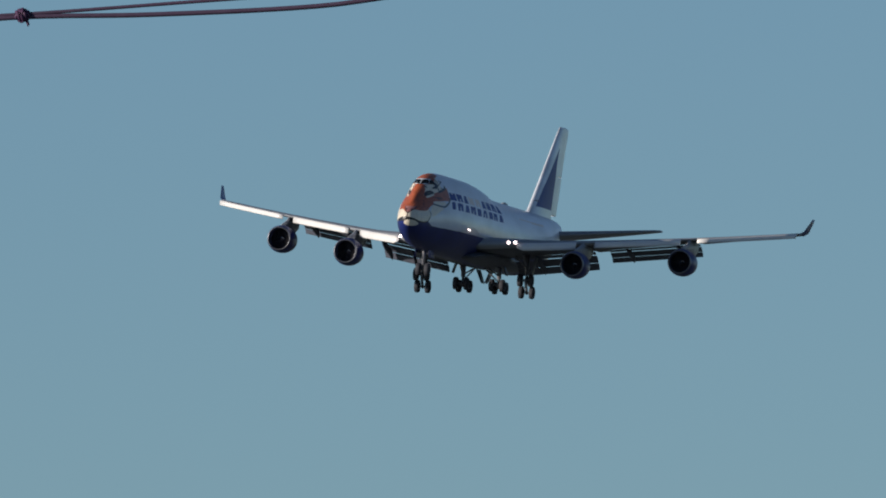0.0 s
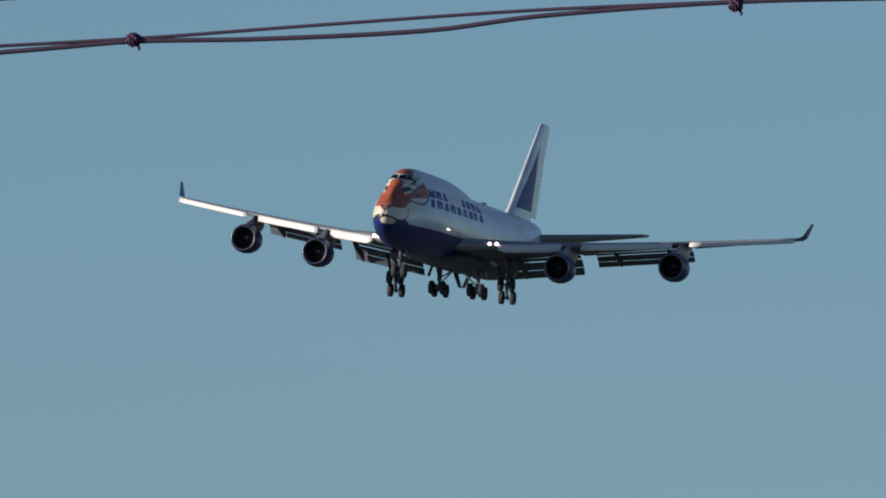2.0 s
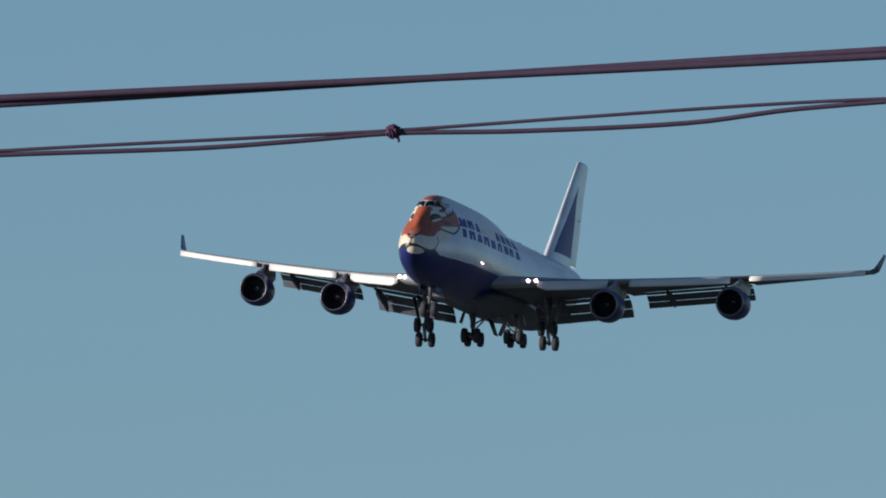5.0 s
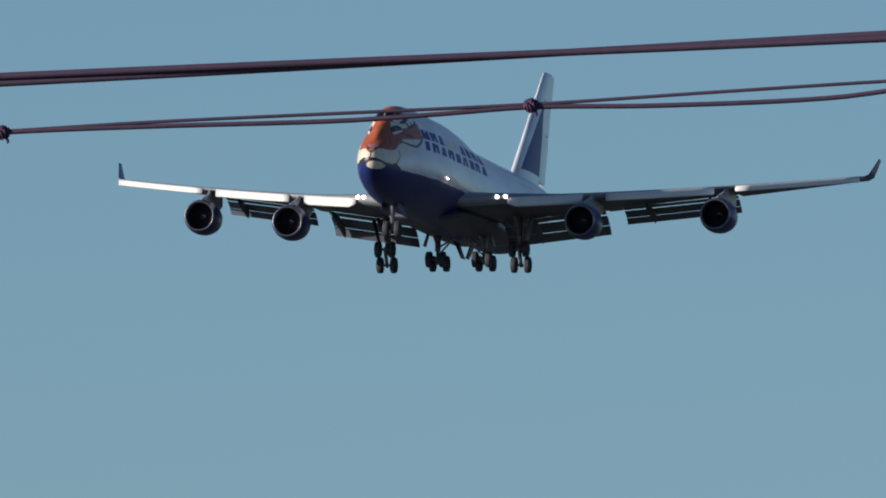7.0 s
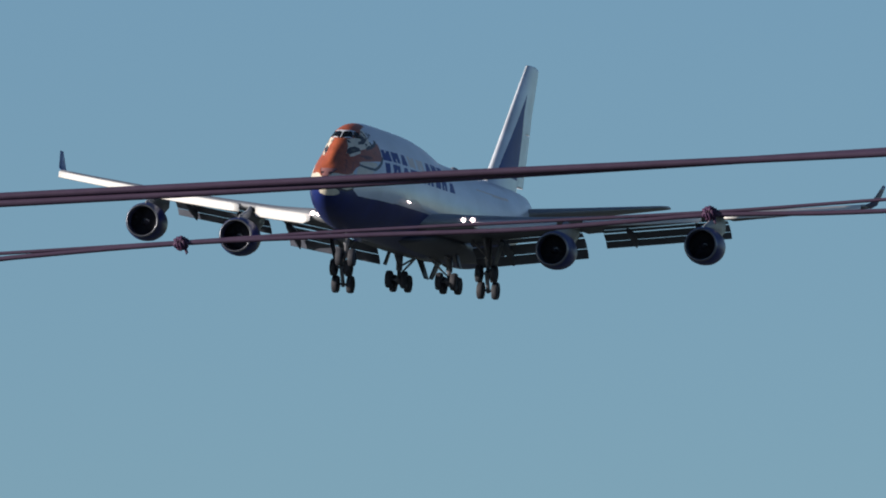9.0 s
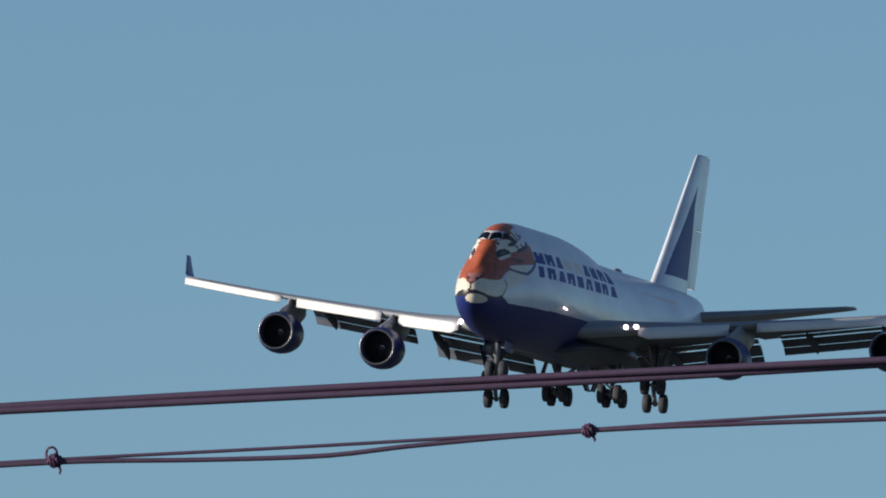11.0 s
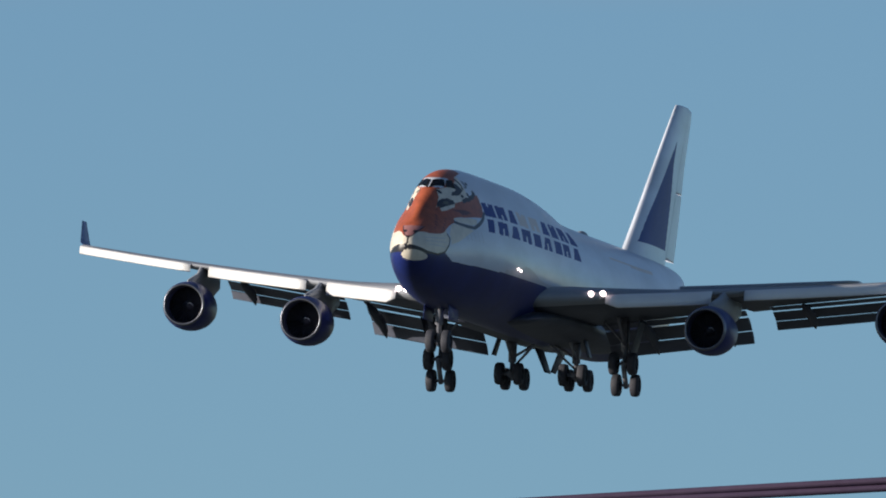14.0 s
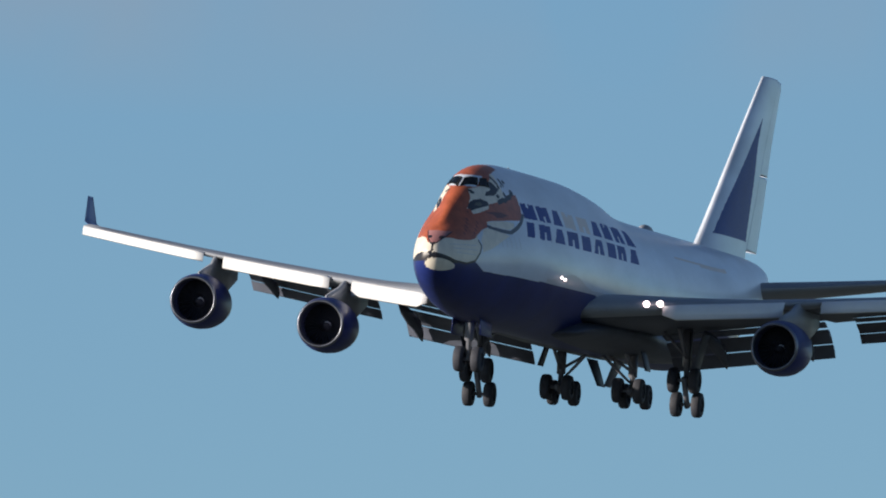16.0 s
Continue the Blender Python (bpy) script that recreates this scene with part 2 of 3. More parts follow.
CHEEK_FUR = [(3.45, 6.05), (3.95, 6.6), (4.56, 6.76), (5.6, 6.64), (6.4, 6.5), (5.6, 6.2), (4.4, 5.7), (3.5, 5.45)]
CHEEK_LINE = [(4.5, 6.8), (5.68, 6.69), (6.6, 6.68), (7.45, 6.98), (8.1, 7.3), (8.62, 7.7)]
LOBE_STRIPE = [(4.9, 7.54), (5.56, 7.62), (6.4, 7.66), (6.95, 7.56), (6.3, 7.38), (5.8, 7.33), (5.5, 7.47)]
BAND = [(6.5, 8.18), (7.24, 8.36), (7.95, 8.6)]
LIP = [(0.0, 5.08), (0.1, 5.07), (0.36, 5.0), (1.08, 4.8), (2.04, 4.75), (2.75, 4.93), (3.22, 5.4), (3.38, 5.75), (3.2, 6.0)]
FUR_LOW = [(0, 5.5), (0.25, 5.62), (0.6, 5.84), (1.04, 5.94), (1.64, 5.9), (2.8, 6.03), (3.36, 6.34), (3.92, 6.61), (4.44, 6.79), (4.6, 7.02), (9.5, 7.4)]
PAD_BACK = [(4.85, 2.7), (5.1, 2.95), (5.4, 3.22), (5.75, 3.38), (6.05, 3.2)]
SPOTS = [(4.66, 8.53, 0.09), (6.56, 8.47, 0.12), (7.3, 8.62, 0.09), (8.2, 8.8, 0.15), (7.84, 9.29, 0.1), (7.35, 9.05, 0.07)]
STROKES = [[(6.8, 9.42), (7.0, 9.15), (6.98, 8.92)], [(7.45, 9.35), (7.55, 9.1)]]
WHISKERS = [[(0.9, 5.62), (2.9, 5.74)], [(1.0, 5.44), (2.95, 5.5)], [(1.2, 5.26), (2.8, 5.24)]]


def near(p, line, w):
    for (x0, y0), (x1, y1) in zip(line, line[1:]):
        dx, dy = x1 - x0, y1 - y0
        t = max(0, min(1, ((p[0] - x0) * dx + (p[1] - y0) * dy) / (dx * dx + dy * dy)))
        if math.hypot(p[0] - x0 - t * dx, p[1] - y0 - t * dy) < w:
            return True
    return False


# start, length of the plain blocks in the two title rows
TOP_ROW = ((8.72, 1.62), (10.6, 1.75), (12.75, 1.8), (15.0, 2.2), (17.9, 2.2), (20.65, 1.9), (23.0, 1.9), (25.5, 2.0), (28.0, 1.9))
LOW_ROW = ((8.76, 0.9), (10.24, 1.6), (12.4, 1.95), (14.96, 2.2), (17.84, 1.8), (20.16, 2.2), (23.1, 1.75), (25.25, 1.75), (27.7, 1.9))


def title_block(s, z):
    """Plain blocks in two rows, where the big lettering stands."""
    if 7.58 < z < 8.34:
        v = (z - 7.58) / 0.76
        for k, (a, w) in enumerate(TOP_ROW):
            u = (s - a) / w
            if 0 <= u <= 1:
                if k % 3 == 2 and (u < 0.3 * v or u > 1 - 0.15 * v):
                    return 0
                if k % 3 == 1 and 0.42 < u < 0.56 and v < 0.4:
                    return 0
                if k % 3 == 0 and 0.4 < u < 0.55 and v > 0.75:
                    return 0
                return 3 if k in (3, 4) else 2
    if 6.63 < z < 7.41:
        v = (z - 6.63) / 0.78
        for k, (a, w) in enumerate(LOW_ROW):
            u = (s - a + 0.4 * (1 - v)) / w
            if 0 <= u <= 1:
                if k % 3 == 2 and (u < 0.3 * v or u > 1 - 0.15 * v):
                    return 0
                if k % 2 == 1 and 0.42 < u < 0.57 and v < 0.5:
                    return 0
                return 2
    return 0


def livery(s, y, z):
    """Which paint is on the skin there."""
    p, w = (s, z), abs(y)
    if s < 9.6:
        if s < 1.6 and ((y - 0.4) / 0.64) ** 2 + ((z - 4.55) / 0.31) ** 2 < 1:
            return 5
        if z < 4.5 - 0.12 * max(0, 1 - s / 0.6):
            return 1
        if s < 3.6 and near(p, LIP, 0.055):
            return 6
        if s < 2.75 and z < lerp_table(s, LIP[:6]):
            return 6 if s < 1.3 and z > 4.68 else 1
        if 2.7 < s < 3.7 and z < 4.95 - 0.45 * (s - 2.7):
            return 1
        c = abs(y - 0.1)
        if s < 0.5 and c < 0.05 and 5.02 < z < 5.6:
            return 6
        edge = 0.62 * max(0, (z - 5.48) / 0.8) ** 0.65
        if s < 1.9 and 5.48 < z < 6.28 and c < edge:
            if c > edge - 0.07 or z < 5.64 or math.hypot(c - 0.28, (z - 5.92) * 1.4) < 0.12:
                return 6
            return 7
        if 4.5 < s < 6.2 and 8.8 < z < 9.44 and w < 0.72:
            return 0
        if w > 0.25:
            for poly, mat in ((EYE_IRIS, 9), (EYE_DARK, 6), (UNDER_EYE, 5), (HOOK, 6), (CHEEK_PALE, 5), (LOBE_STRIPE, 10)):
                if inside(p, poly):
                    return mat
            for cs, cz, r in SPOTS:
                if math.hypot((s - cs) * 0.75, z - cz) < r * (1 + 0.25 * math.sin(9 * s + 7 * z)):
                    return 6
            if near(p, BAND, 0.12) or near(p, EYE_DARK, 0.05) or any(near(p, q, 0.085) for q in STROKES):
                return 6
            if near(p, CHEEK_LINE, 0.095):
                return 11
            if inside(p, LOBE):
                return 4
            if w > 0.45 and inside(p, BROW):
                return 5 if s < 7.2 else 0
        if z > 9.3 and s < lerp_table(z, [(9.3, 6.7), (9.6, 7.4), (9.85, 8.0), (10.3, 8.4)]):
            return 4
        if s > 4.6 and (z < 7.4 or s > lerp_table(z, FACE_BACK)):
            if inside(p, CHEEK_FUR):
                return 5
            return title_block(s, z) or (8 if s < 7.5 and 5.9 < z < 6.5 and math.sin(13 * s + 3 * z) > 0.85 else 0)
        if z < lerp_table(s, FUR_LOW):
            if s < lerp_table(z, PAD_BACK):
                return 8 if any(near(p, q, 0.014) for q in WHISKERS) else 5
            return 5 if inside(p, CHEEK_FUR) else 0
        if 2.0 < s < 4.3 and 6.2 < z < 7.5 and w > 0.75 and math.sin(9 * s - 11 * z) + 0.6 * math.sin(23 * s + 5 * z) > 1.1:
            return 10
        return 4
    if z < (4.5 if s < 46 else 4.5 - 0.05 * (s - 46)):
        return 1
    if 11.0 < s < 23 and 4.5 < z < 4.72 + 0.5 * math.sin(math.pi * min(1, (s - 11) / 9)) ** 2:
        return 8
    if s < 31.5:
        return title_block(s, z)
    if 38 < s < 49.5 and 7.52 < z < 7.7:
        return 3
    return 0



def hull_part(name, s0, s1, step, n, parent, label):
    """A stretch of the painted skin."""
    bm = bmesh.new()
    stations = [s0]
    if s0 == 0:
        stations += [0.015, 0.04, 0.08]
    while stations[-1] < s1 - 1e-6:
        stations.append(min(s1, stations[-1] + step))
    rings = [[(s, *hull_point(s, 2 * math.pi * i / n)) for i in range(n)] for s in stations]
    vs = [[bm.verts.new(shell(*p)) for p in r] for r in rings]
    for k in range(len(rings) - 1):
        for i in range(n):
            j = (i + 1) % n
            f = bm.faces.new((vs[k][i], vs[k][j], vs[k + 1][j], vs[k + 1][i]))
            c = (rings[k][i], rings[k][j], rings[k + 1][j], rings[k + 1][i])
            f.material_index = livery(*(sum(q[m] for q in c) / 4 for m in range(3)))
    if s1 > 68:
        bm.faces.new(vs[-1])
    return part(name, bm, HULL_PAINTS, parent, label)


fuselage = hull_part("fuselage", 31.5, 68.4, 0.6, 170, airliner, "white aft fuselage over a navy belly")
nose = hull_part("nose_section", 0.0, 9.18, 0.04, 510, airliner, "nose painted as an orange tiger face")
hull_part("upper_deck_section", 9.18, 31.5, 0.09, 340, airliner, "white forward fuselage with blue title blocks")


# ---- wings ----
def wing_le(y):
    """Leading edge s, chord, z and thickness at y metres from the middle."""
    s = 19.9 + (y - 3.0) * 0.889
    if y < 11.8:
        te = 35.8 + (y - 3.0) * 0.32
    else:
        te = 38.62 + (y - 11.8) * 0.515
    z = 3.85 + (y - 3.0) * 0.122 + 0.0011 * (y - 3.0) ** 2
    t = 0.11 - 0.034 * min(1, (y - 3) / 20)
    return s, te - s, z, t


def foil(u, t):
    """Half thickness over the chord fraction u."""
    return 5 * t * (0.2969 * math.sqrt(max(u, 0)) - 0.126 * u - 0.3516 * u**2 + 0.2843 * u**3 - 0.1036 * u**4)


def wing_ring(y, side, cut, twist=2.5, n=14):
    s, c, z, t = wing_le(y)
    inc = radians(twist - 3.5 * (y - 3) / 28)
    crown = 1.0 - 0.42 * max(0.0, min(1.0, (y - 4.0) / 6.0))
    up, lo = [], []
    for i in range(n + 1):
        u = cut * (i / n) ** 1.7
        camber = 0.02 * math.sin(math.pi * min(u, 1))
        h = foil(u, t)
        for lst, k in ((up, crown), (lo, -0.85)):
            zz = (camber + k * h) * c
            lst.append(bod(s + u * c * math.cos(inc), side * y, z + zz - u * c * math.sin(inc)))
    return up + lo[::-1][:-1]


def wing_frame(y, u):
    """s and z of the chord line at fraction u."""
    s, c, z, t = wing_le(y)
    inc = radians(2.5 - 3.5 * (y - 3) / 28)
    return s + u * c * math.cos(inc), z - u * c * math.sin(inc)


def make_wing(side):
    ys = [2.2, 3.0, 4, 5, 6, 8, 9.8, 11.4]
    rings = [wing_ring(y, side, 0.8) for y in ys] + [wing_ring(y, side, 0.97) for y in (11.45, 12.0, 12.55)]
    rings += [wing_ring(y, side, 0.78) for y in (12.6, 15, 18, 21.2)] + [wing_ring(y, side, 1.0) for y in (21.25, 24, 27, 29.5, 30.6)]
    bm = loft(rings)
    # lower faces take the darker grey, shade painted in
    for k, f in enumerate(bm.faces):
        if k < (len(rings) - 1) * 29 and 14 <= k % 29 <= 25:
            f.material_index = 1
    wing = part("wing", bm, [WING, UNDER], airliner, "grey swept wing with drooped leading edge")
    # winglet: swept, leaning outwards
    s, c, z, t = wing_le(30.6)
    rr = []
    for k in range(6):
        v = k / 5
        y, zz = 30.55 + 0.35 * min(1, v * 5) + 0.55 * v, z + 1.72 * v**1.1 + 0.05
        s0, ch = s + 1.0 + 2.4 * v, (c - 1.1) * (1 - 0.62 * v)
        ring = []
        for sg in (1, -1):
            for i in range(8) if sg == 1 else range(7, -1, -1):
                u = i / 7
                ring.append(bod(s0 + u * ch, side * (y + sg * foil(u, 0.09) * ch * 0.8), zz + sg * 0.02 - u * 0.02))
        rr.append(ring)
    part("winglet", loft(rr), [WINGLET], wing, "upswept blue winglet")
    # leading-edge flaps, drooped forward
    for y0, y1, h in ((6.2, 11.4, 0.88), (13.0, 20.5, 0.7), (21.95, 30.6, 0.52)):
        rr = []
        for k in range(9):
            y = y0 + (y1 - y0) * k / 8
            s, c, z, t = wing_le(y)
            ring = []
            prof = [(0.1, 0.14), (-0.12, 0.12), (-0.3, 0.0), (-0.42, -0.3), (-0.46, -0.74), (-0.41, -0.82), (-0.35, -0.74), (-0.3, -0.32), (-0.16, -0.08), (0.05, 0.02)]
            for ds, dz in prof:
                g = h * (0.6 if k == 0 and y0 < 10 else 1.0)
                ring.append(bod(s + ds * g, side * y, z - 0.04 + dz * g))
            rr.append(ring)
        part("leading_edge_flap", loft(rr), SLAT, wing, "bright metal leading-edge flap")
    # triple-slotted trailing flaps
    for y0, y1, cut, sc in ((3.7, 11.35, 0.8, 0.74), (12.75, 21.1, 0.78, 0.52)):
        segs = ((-0.2, -0.2, 1.1, 16), (0.95, -0.62, 1.75, 30), (2.5, -1.55, 1.25, 46))
        for ds, dz, ch, ang in segs:
            rr = []
            for k in range(5):
                y = y0 + (y1 - y0) * k / 4
                sa, za = wing_frame(y, cut)
                a = radians(ang)
                ring = []
                for sg in (1, -1):
                    for i in range(9) if sg == 1 else range(8, -1, -1):
                        u = i / 8
                        x = u * ch
                        zz = sg * foil(u, 0.13) * ch + 0.05 * math.sin(math.pi * u) * ch
                        ring.append(bod(sa + (ds + x * math.cos(a) + zz * math.sin(a)) * sc * 1.15, side * y, za + (dz - x * math.sin(a) + zz * math.cos(a)) * sc))
                rr.append(ring)
            part("flap", loft(rr), FLAP, wing, "lowered slotted flap panel")
    # flap track fairings
    for y, cut, sc in ((6.3, 0.8, 0.82), (10.4, 0.8, 0.82), (14.8, 0.78, 0.6), (19.4, 0.78, 0.6)):
        sa, za = wing_frame(y, cut)
        pts = [(-3.2, -0.45, 0.12), (-2.0, -0.75, 0.3), (-0.5, -1.05, 0.4), (1.0, -1.35, 0.38), (2.2, -1.85, 0.28), (2.9, -2.3, 0.06)]
        rr = []
        for ds, dz, w in pts:
            ring = []
            for i in range(12):
                a = 2 * math.pi * i / 12
                ring.append(bod(sa + ds * sc, side * (y + 0.72 * w * math.sin(a)), za + (dz + w * 1.15 * math.cos(a)) * sc))
            rr.append(ring)
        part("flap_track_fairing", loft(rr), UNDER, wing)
    # landing lights in the root
    for y in (5.45, 6.03):
        s, c, z, t = wing_le(y)
        bm = turned([(0.06, 0.0), (0.05, 0.11), (0.0, 0.16), (-0.08, 0.165), (-0.12, 0.15)], "X", 20, bod(s - 0.03, side * y, z + 0.14))
        part("landing_light", bm, LAMP, wing, "lit white landing light")
    return wing


for side in (1, -1):
    make_wing(side)

# belly fairing over the wing root
rr = []
for k in range(15):
    v = k / 14
    s = 19.3 + 24 * v
    g = math.sin(math.pi * min(1, max(0, v * 1.04 - 0.02))) ** 0.45
    w, zb, zt = 2.5 + 0.95 * g, 2.35 - 0.2 * g, 2.7 + 1.3 * g
    rr.append([bod(s, w * math.sin(a) * abs(math.sin(a)) ** -0.25 if abs(math.sin(a)) > 1e-6 else 0, (zb + zt) / 2 + (zt - zb) / 2 * math.cos(a)) for a in [2 * math.pi * i / 28 for i in range(28)]])
# same shade-darkened grey as the wing undersides
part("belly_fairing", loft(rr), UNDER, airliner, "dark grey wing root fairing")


# ---- engines ----
def make_engine(y, s, z):
    e = new("engine")
    e.parent = airliner
    e.location = bod(s, y, z)
    tagged(e, "navy turbofan engine with dull metal inlet lip")
    part("nacelle", turned([(-0.14, 1.245), (-0.35, 1.3), (-0.6, 1.36), (-1.1, 1.42), (-1.7, 1.42), (-2.5, 1.36), (-3.2, 1.24), (-3.7, 1.12), (-3.7, 1.07), (-3.0, 1.05)], "X", 40), NAVY, e)
    part("inlet_lip", turned([(-0.145, 1.247), (-0.08, 1.225), (-0.02, 1.19), (0.0, 1.15), (-0.03, 1.11), (-0.12, 1.075), (-0.3, 1.06)], "X", 40), CHROME, e, "dull metal inlet lip")
    part("inlet_duct", turned([(-0.3, 1.06), (-0.7, 1.08), (-1.25, 1.14), (-1.6, 1.14)], "X", 40), DUCT, e)
    part("fan_disc", turned([(-1.5, 1.13), (-1.5, 0.0)], "X", 40), DUCT, e)
    first = None
    for i in range(30):
        if first is None:
            first = part("fan_blade", slab([(-1.2, -0.03, 0.3), (-1.2, -0.1, 1.12), (-1.42, 0.12, 1.12), (-1.42, 0.05, 0.3)], 0.02), FAN, e, smooth=False)
        else:
            b = new("fan_blade", first.data)
            b.parent = e
            b.rotation_euler = (2 * math.pi * i / 30, 0, 0)
    part("spinner", turned([(-0.85, 0.0), (-0.9, 0.1), (-1.05, 0.24), (-1.25, 0.34), (-1.4, 0.36)], "X", 24), FAN, e)
    part("spinner_mark", tube([(-0.9, 0.03, 0.12), (-0.96, 0.15, 0.16), (-1.06, 0.25, 0.1), (-1.14, 0.3, -0.02)], [0.015, 0.035, 0.03, 0.01], 8), PALE, e, "pale painted spiral on the spinner")
    part("core_cowl", turned([(-3.0, 0.95), (-3.7, 0.86), (-4.4, 0.66), (-5.0, 0.52), (-5.0, 0.46), (-4.6, 0.46)], "X", 32), EXHAUST, e, "bare metal core exhaust")
    part("exhaust_plug", turned([(-4.6, 0.38), (-5.2, 0.28), (-5.8, 0.03)], "X", 24), EXHAUST, e)
    # pylon up to the wing
    sl, c, zl, t = wing_le(abs(y))
    lx, lz = s - sl, zl - z
    rr = []
    for ds, z0, z1, w in ((0.9, 1.25, 1.5, 0.1), (2.0, 1.15, 1.75, 0.2), (3.4, 0.9, lz * 0.82, 0.24), (sl - s + 0.3, 0.7, lz + 0.1, 0.26), (sl - s + 2.2, 0.75, lz + 0.05, 0.26), (sl - s + 4.5, lz - 1.0, lz - 0.25, 0.14)):
        rr.append([Vector((-ds, w * sx * 0.5, zz)) for sx, zz in ((-1, z0), (1, z0), (1.15, z0 * 0.4 + z1 * 0.6), (0.8, z1), (-0.8, z1), (-1.15, z0 * 0.4 + z1 * 0.6))])
    part("pylon", loft(rr), WING, e, "grey engine pylon")
    return e


for y, s, z in ((21.18, 32.22, 3.88), (11.95, 23.28, 2.52), (-11.95, 23.28, 2.52), (-21.18, 32.22, 3.88)):
    make_engine(y, s, z)


# ---- tail ----
fin_rows = [(8.4, 52.2, 14.1, 0), (9.0, 53.2, 13.2, 0), (9.5, 53.9, 12.6, 0), (12.5, 57.65, 9.9, 0), (15.5, 61.3, 7.1, 0), (18.5, 65.05, 4.6, 0), (18.9, 65.6, 4.0, 0)]
def fin_part(name, u0, u1, h0, h1, parent, label):
    """A stretch of the tail fin between two chord fractions and heights."""
    bm = bmesh.new()
    rows, n, m = [], 60, int((h1 - h0) * 11)
    for k in range(m + 1):
        h = h0 + (h1 - h0) * k / m
        s = lerp_table(h, [(a, b) for a, b, c, d in fin_rows])
        c = lerp_table(h, [(a, c) for a, b, c, d in fin_rows])
        ring = []
        for sg in (1, -1):
            for i in range(n + 1) if sg == 1 else range(n, -1, -1):
                u = u0 + (u1 - u0) * (i / n) ** (1.3 if u0 == 0 else 1.0)
                ring.append((bod(s + u * c, sg * foil(u, 0.1) * c, h), u, h))
        rows.append(ring)
    vv = [[bm.verts.new(p[0]) for p in r] for r in rows]
    for k in range(m):
        for i in range(len(rows[0])):
            j = (i + 1) % len(rows[0])
            f = bm.faces.new((vv[k][i], vv[k][j], vv[k + 1][j], vv[k + 1][i]))
            u, h = (rows[k][i][1] + rows[k][j][1]) / 2, (rows[k][i][2] + rows[k + 1][i][2]) / 2
            wedge = lerp_table(h, WEDGE_FRONT) < u < lerp_table(h, WEDGE_BACK)
            f.material_index = 1 if wedge and 9.95 < h < 16.6 else 0
    bm.faces.new(vv[0])
    bm.faces.new(vv[-1])
    return part(name, bm, [WHITE, TITLE], parent, label)


WEDGE_FRONT = [(9.7, 0.06), (10.5, 0.07), (12, 0.1), (13.6, 0.16), (15.2, 0.24), (16.6, 0.34)]
WEDGE_BACK = [(9.7, 0.66), (10.5, 0.63), (12, 0.58), (13.6, 0.52), (15.2, 0.42), (16.6, 0.36)]
fin = fin_part("tail_fin", 0.0, 0.7, 8.4, 18.9, airliner, "white tail fin with tall blue wedge")
fin_part("rudder", 0.708, 1.0, 9.55, 13.6, fin, "white lower rudder")
fin_part("rudder", 0.708, 1.0, 13.68, 18.82, fin, "white upper rudder")
TAIL_ROWS = [(0.8, 58.6, 9.6, 7.25), (2, 59.6, 8.9, 7.4), (6, 62.9, 6.1, 8.0), (10.6, 66.6, 2.9, 8.7), (11.0, 67.3, 2.1, 8.76)]


def tail_ring(side, y, u0, u1):
    s, c, z = (lerp_table(y, [(r[0], r[k]) for r in TAIL_ROWS]) for k in (1, 2, 3))
    ring = []
    for sg in (1, -1):
        for i in range(11) if sg == 1 else range(10, -1, -1):
            u = u0 + (u1 - u0) * (i / 10) ** (1.5 if u0 == 0 else 1)
            ring.append(bod(s + u * c, side * y, z + sg * foil(u, 0.1) * c))
    return ring


for side in (1, -1):
    plane = part("tailplane", loft([tail_ring(side, y, 0, 0.72) for y in (0.8, 2, 4, 6, 8, 10.6, 11.0)]), WING, airliner, "grey horizontal tailplane")
    for y0, y1 in ((2.2, 5.8), (5.86, 10.5)):
        part("elevator", loft([tail_ring(side, y0 + (y1 - y0) * k / 4, 0.73, 1.0) for k in range(5)]), WING, plane)


# ---- landing gear ----
def wheel(bm_r, w):
    return [(-w * 0.5, bm_r * 0.55), (-w * 0.52, bm_r * 0.75), (-w * 0.45, bm_r * 0.93), (-w * 0.25, bm_r), (w * 0.25, bm_r), (w * 0.45, bm_r * 0.93), (w * 0.52, bm_r * 0.75), (w * 0.5, bm_r * 0.55)]


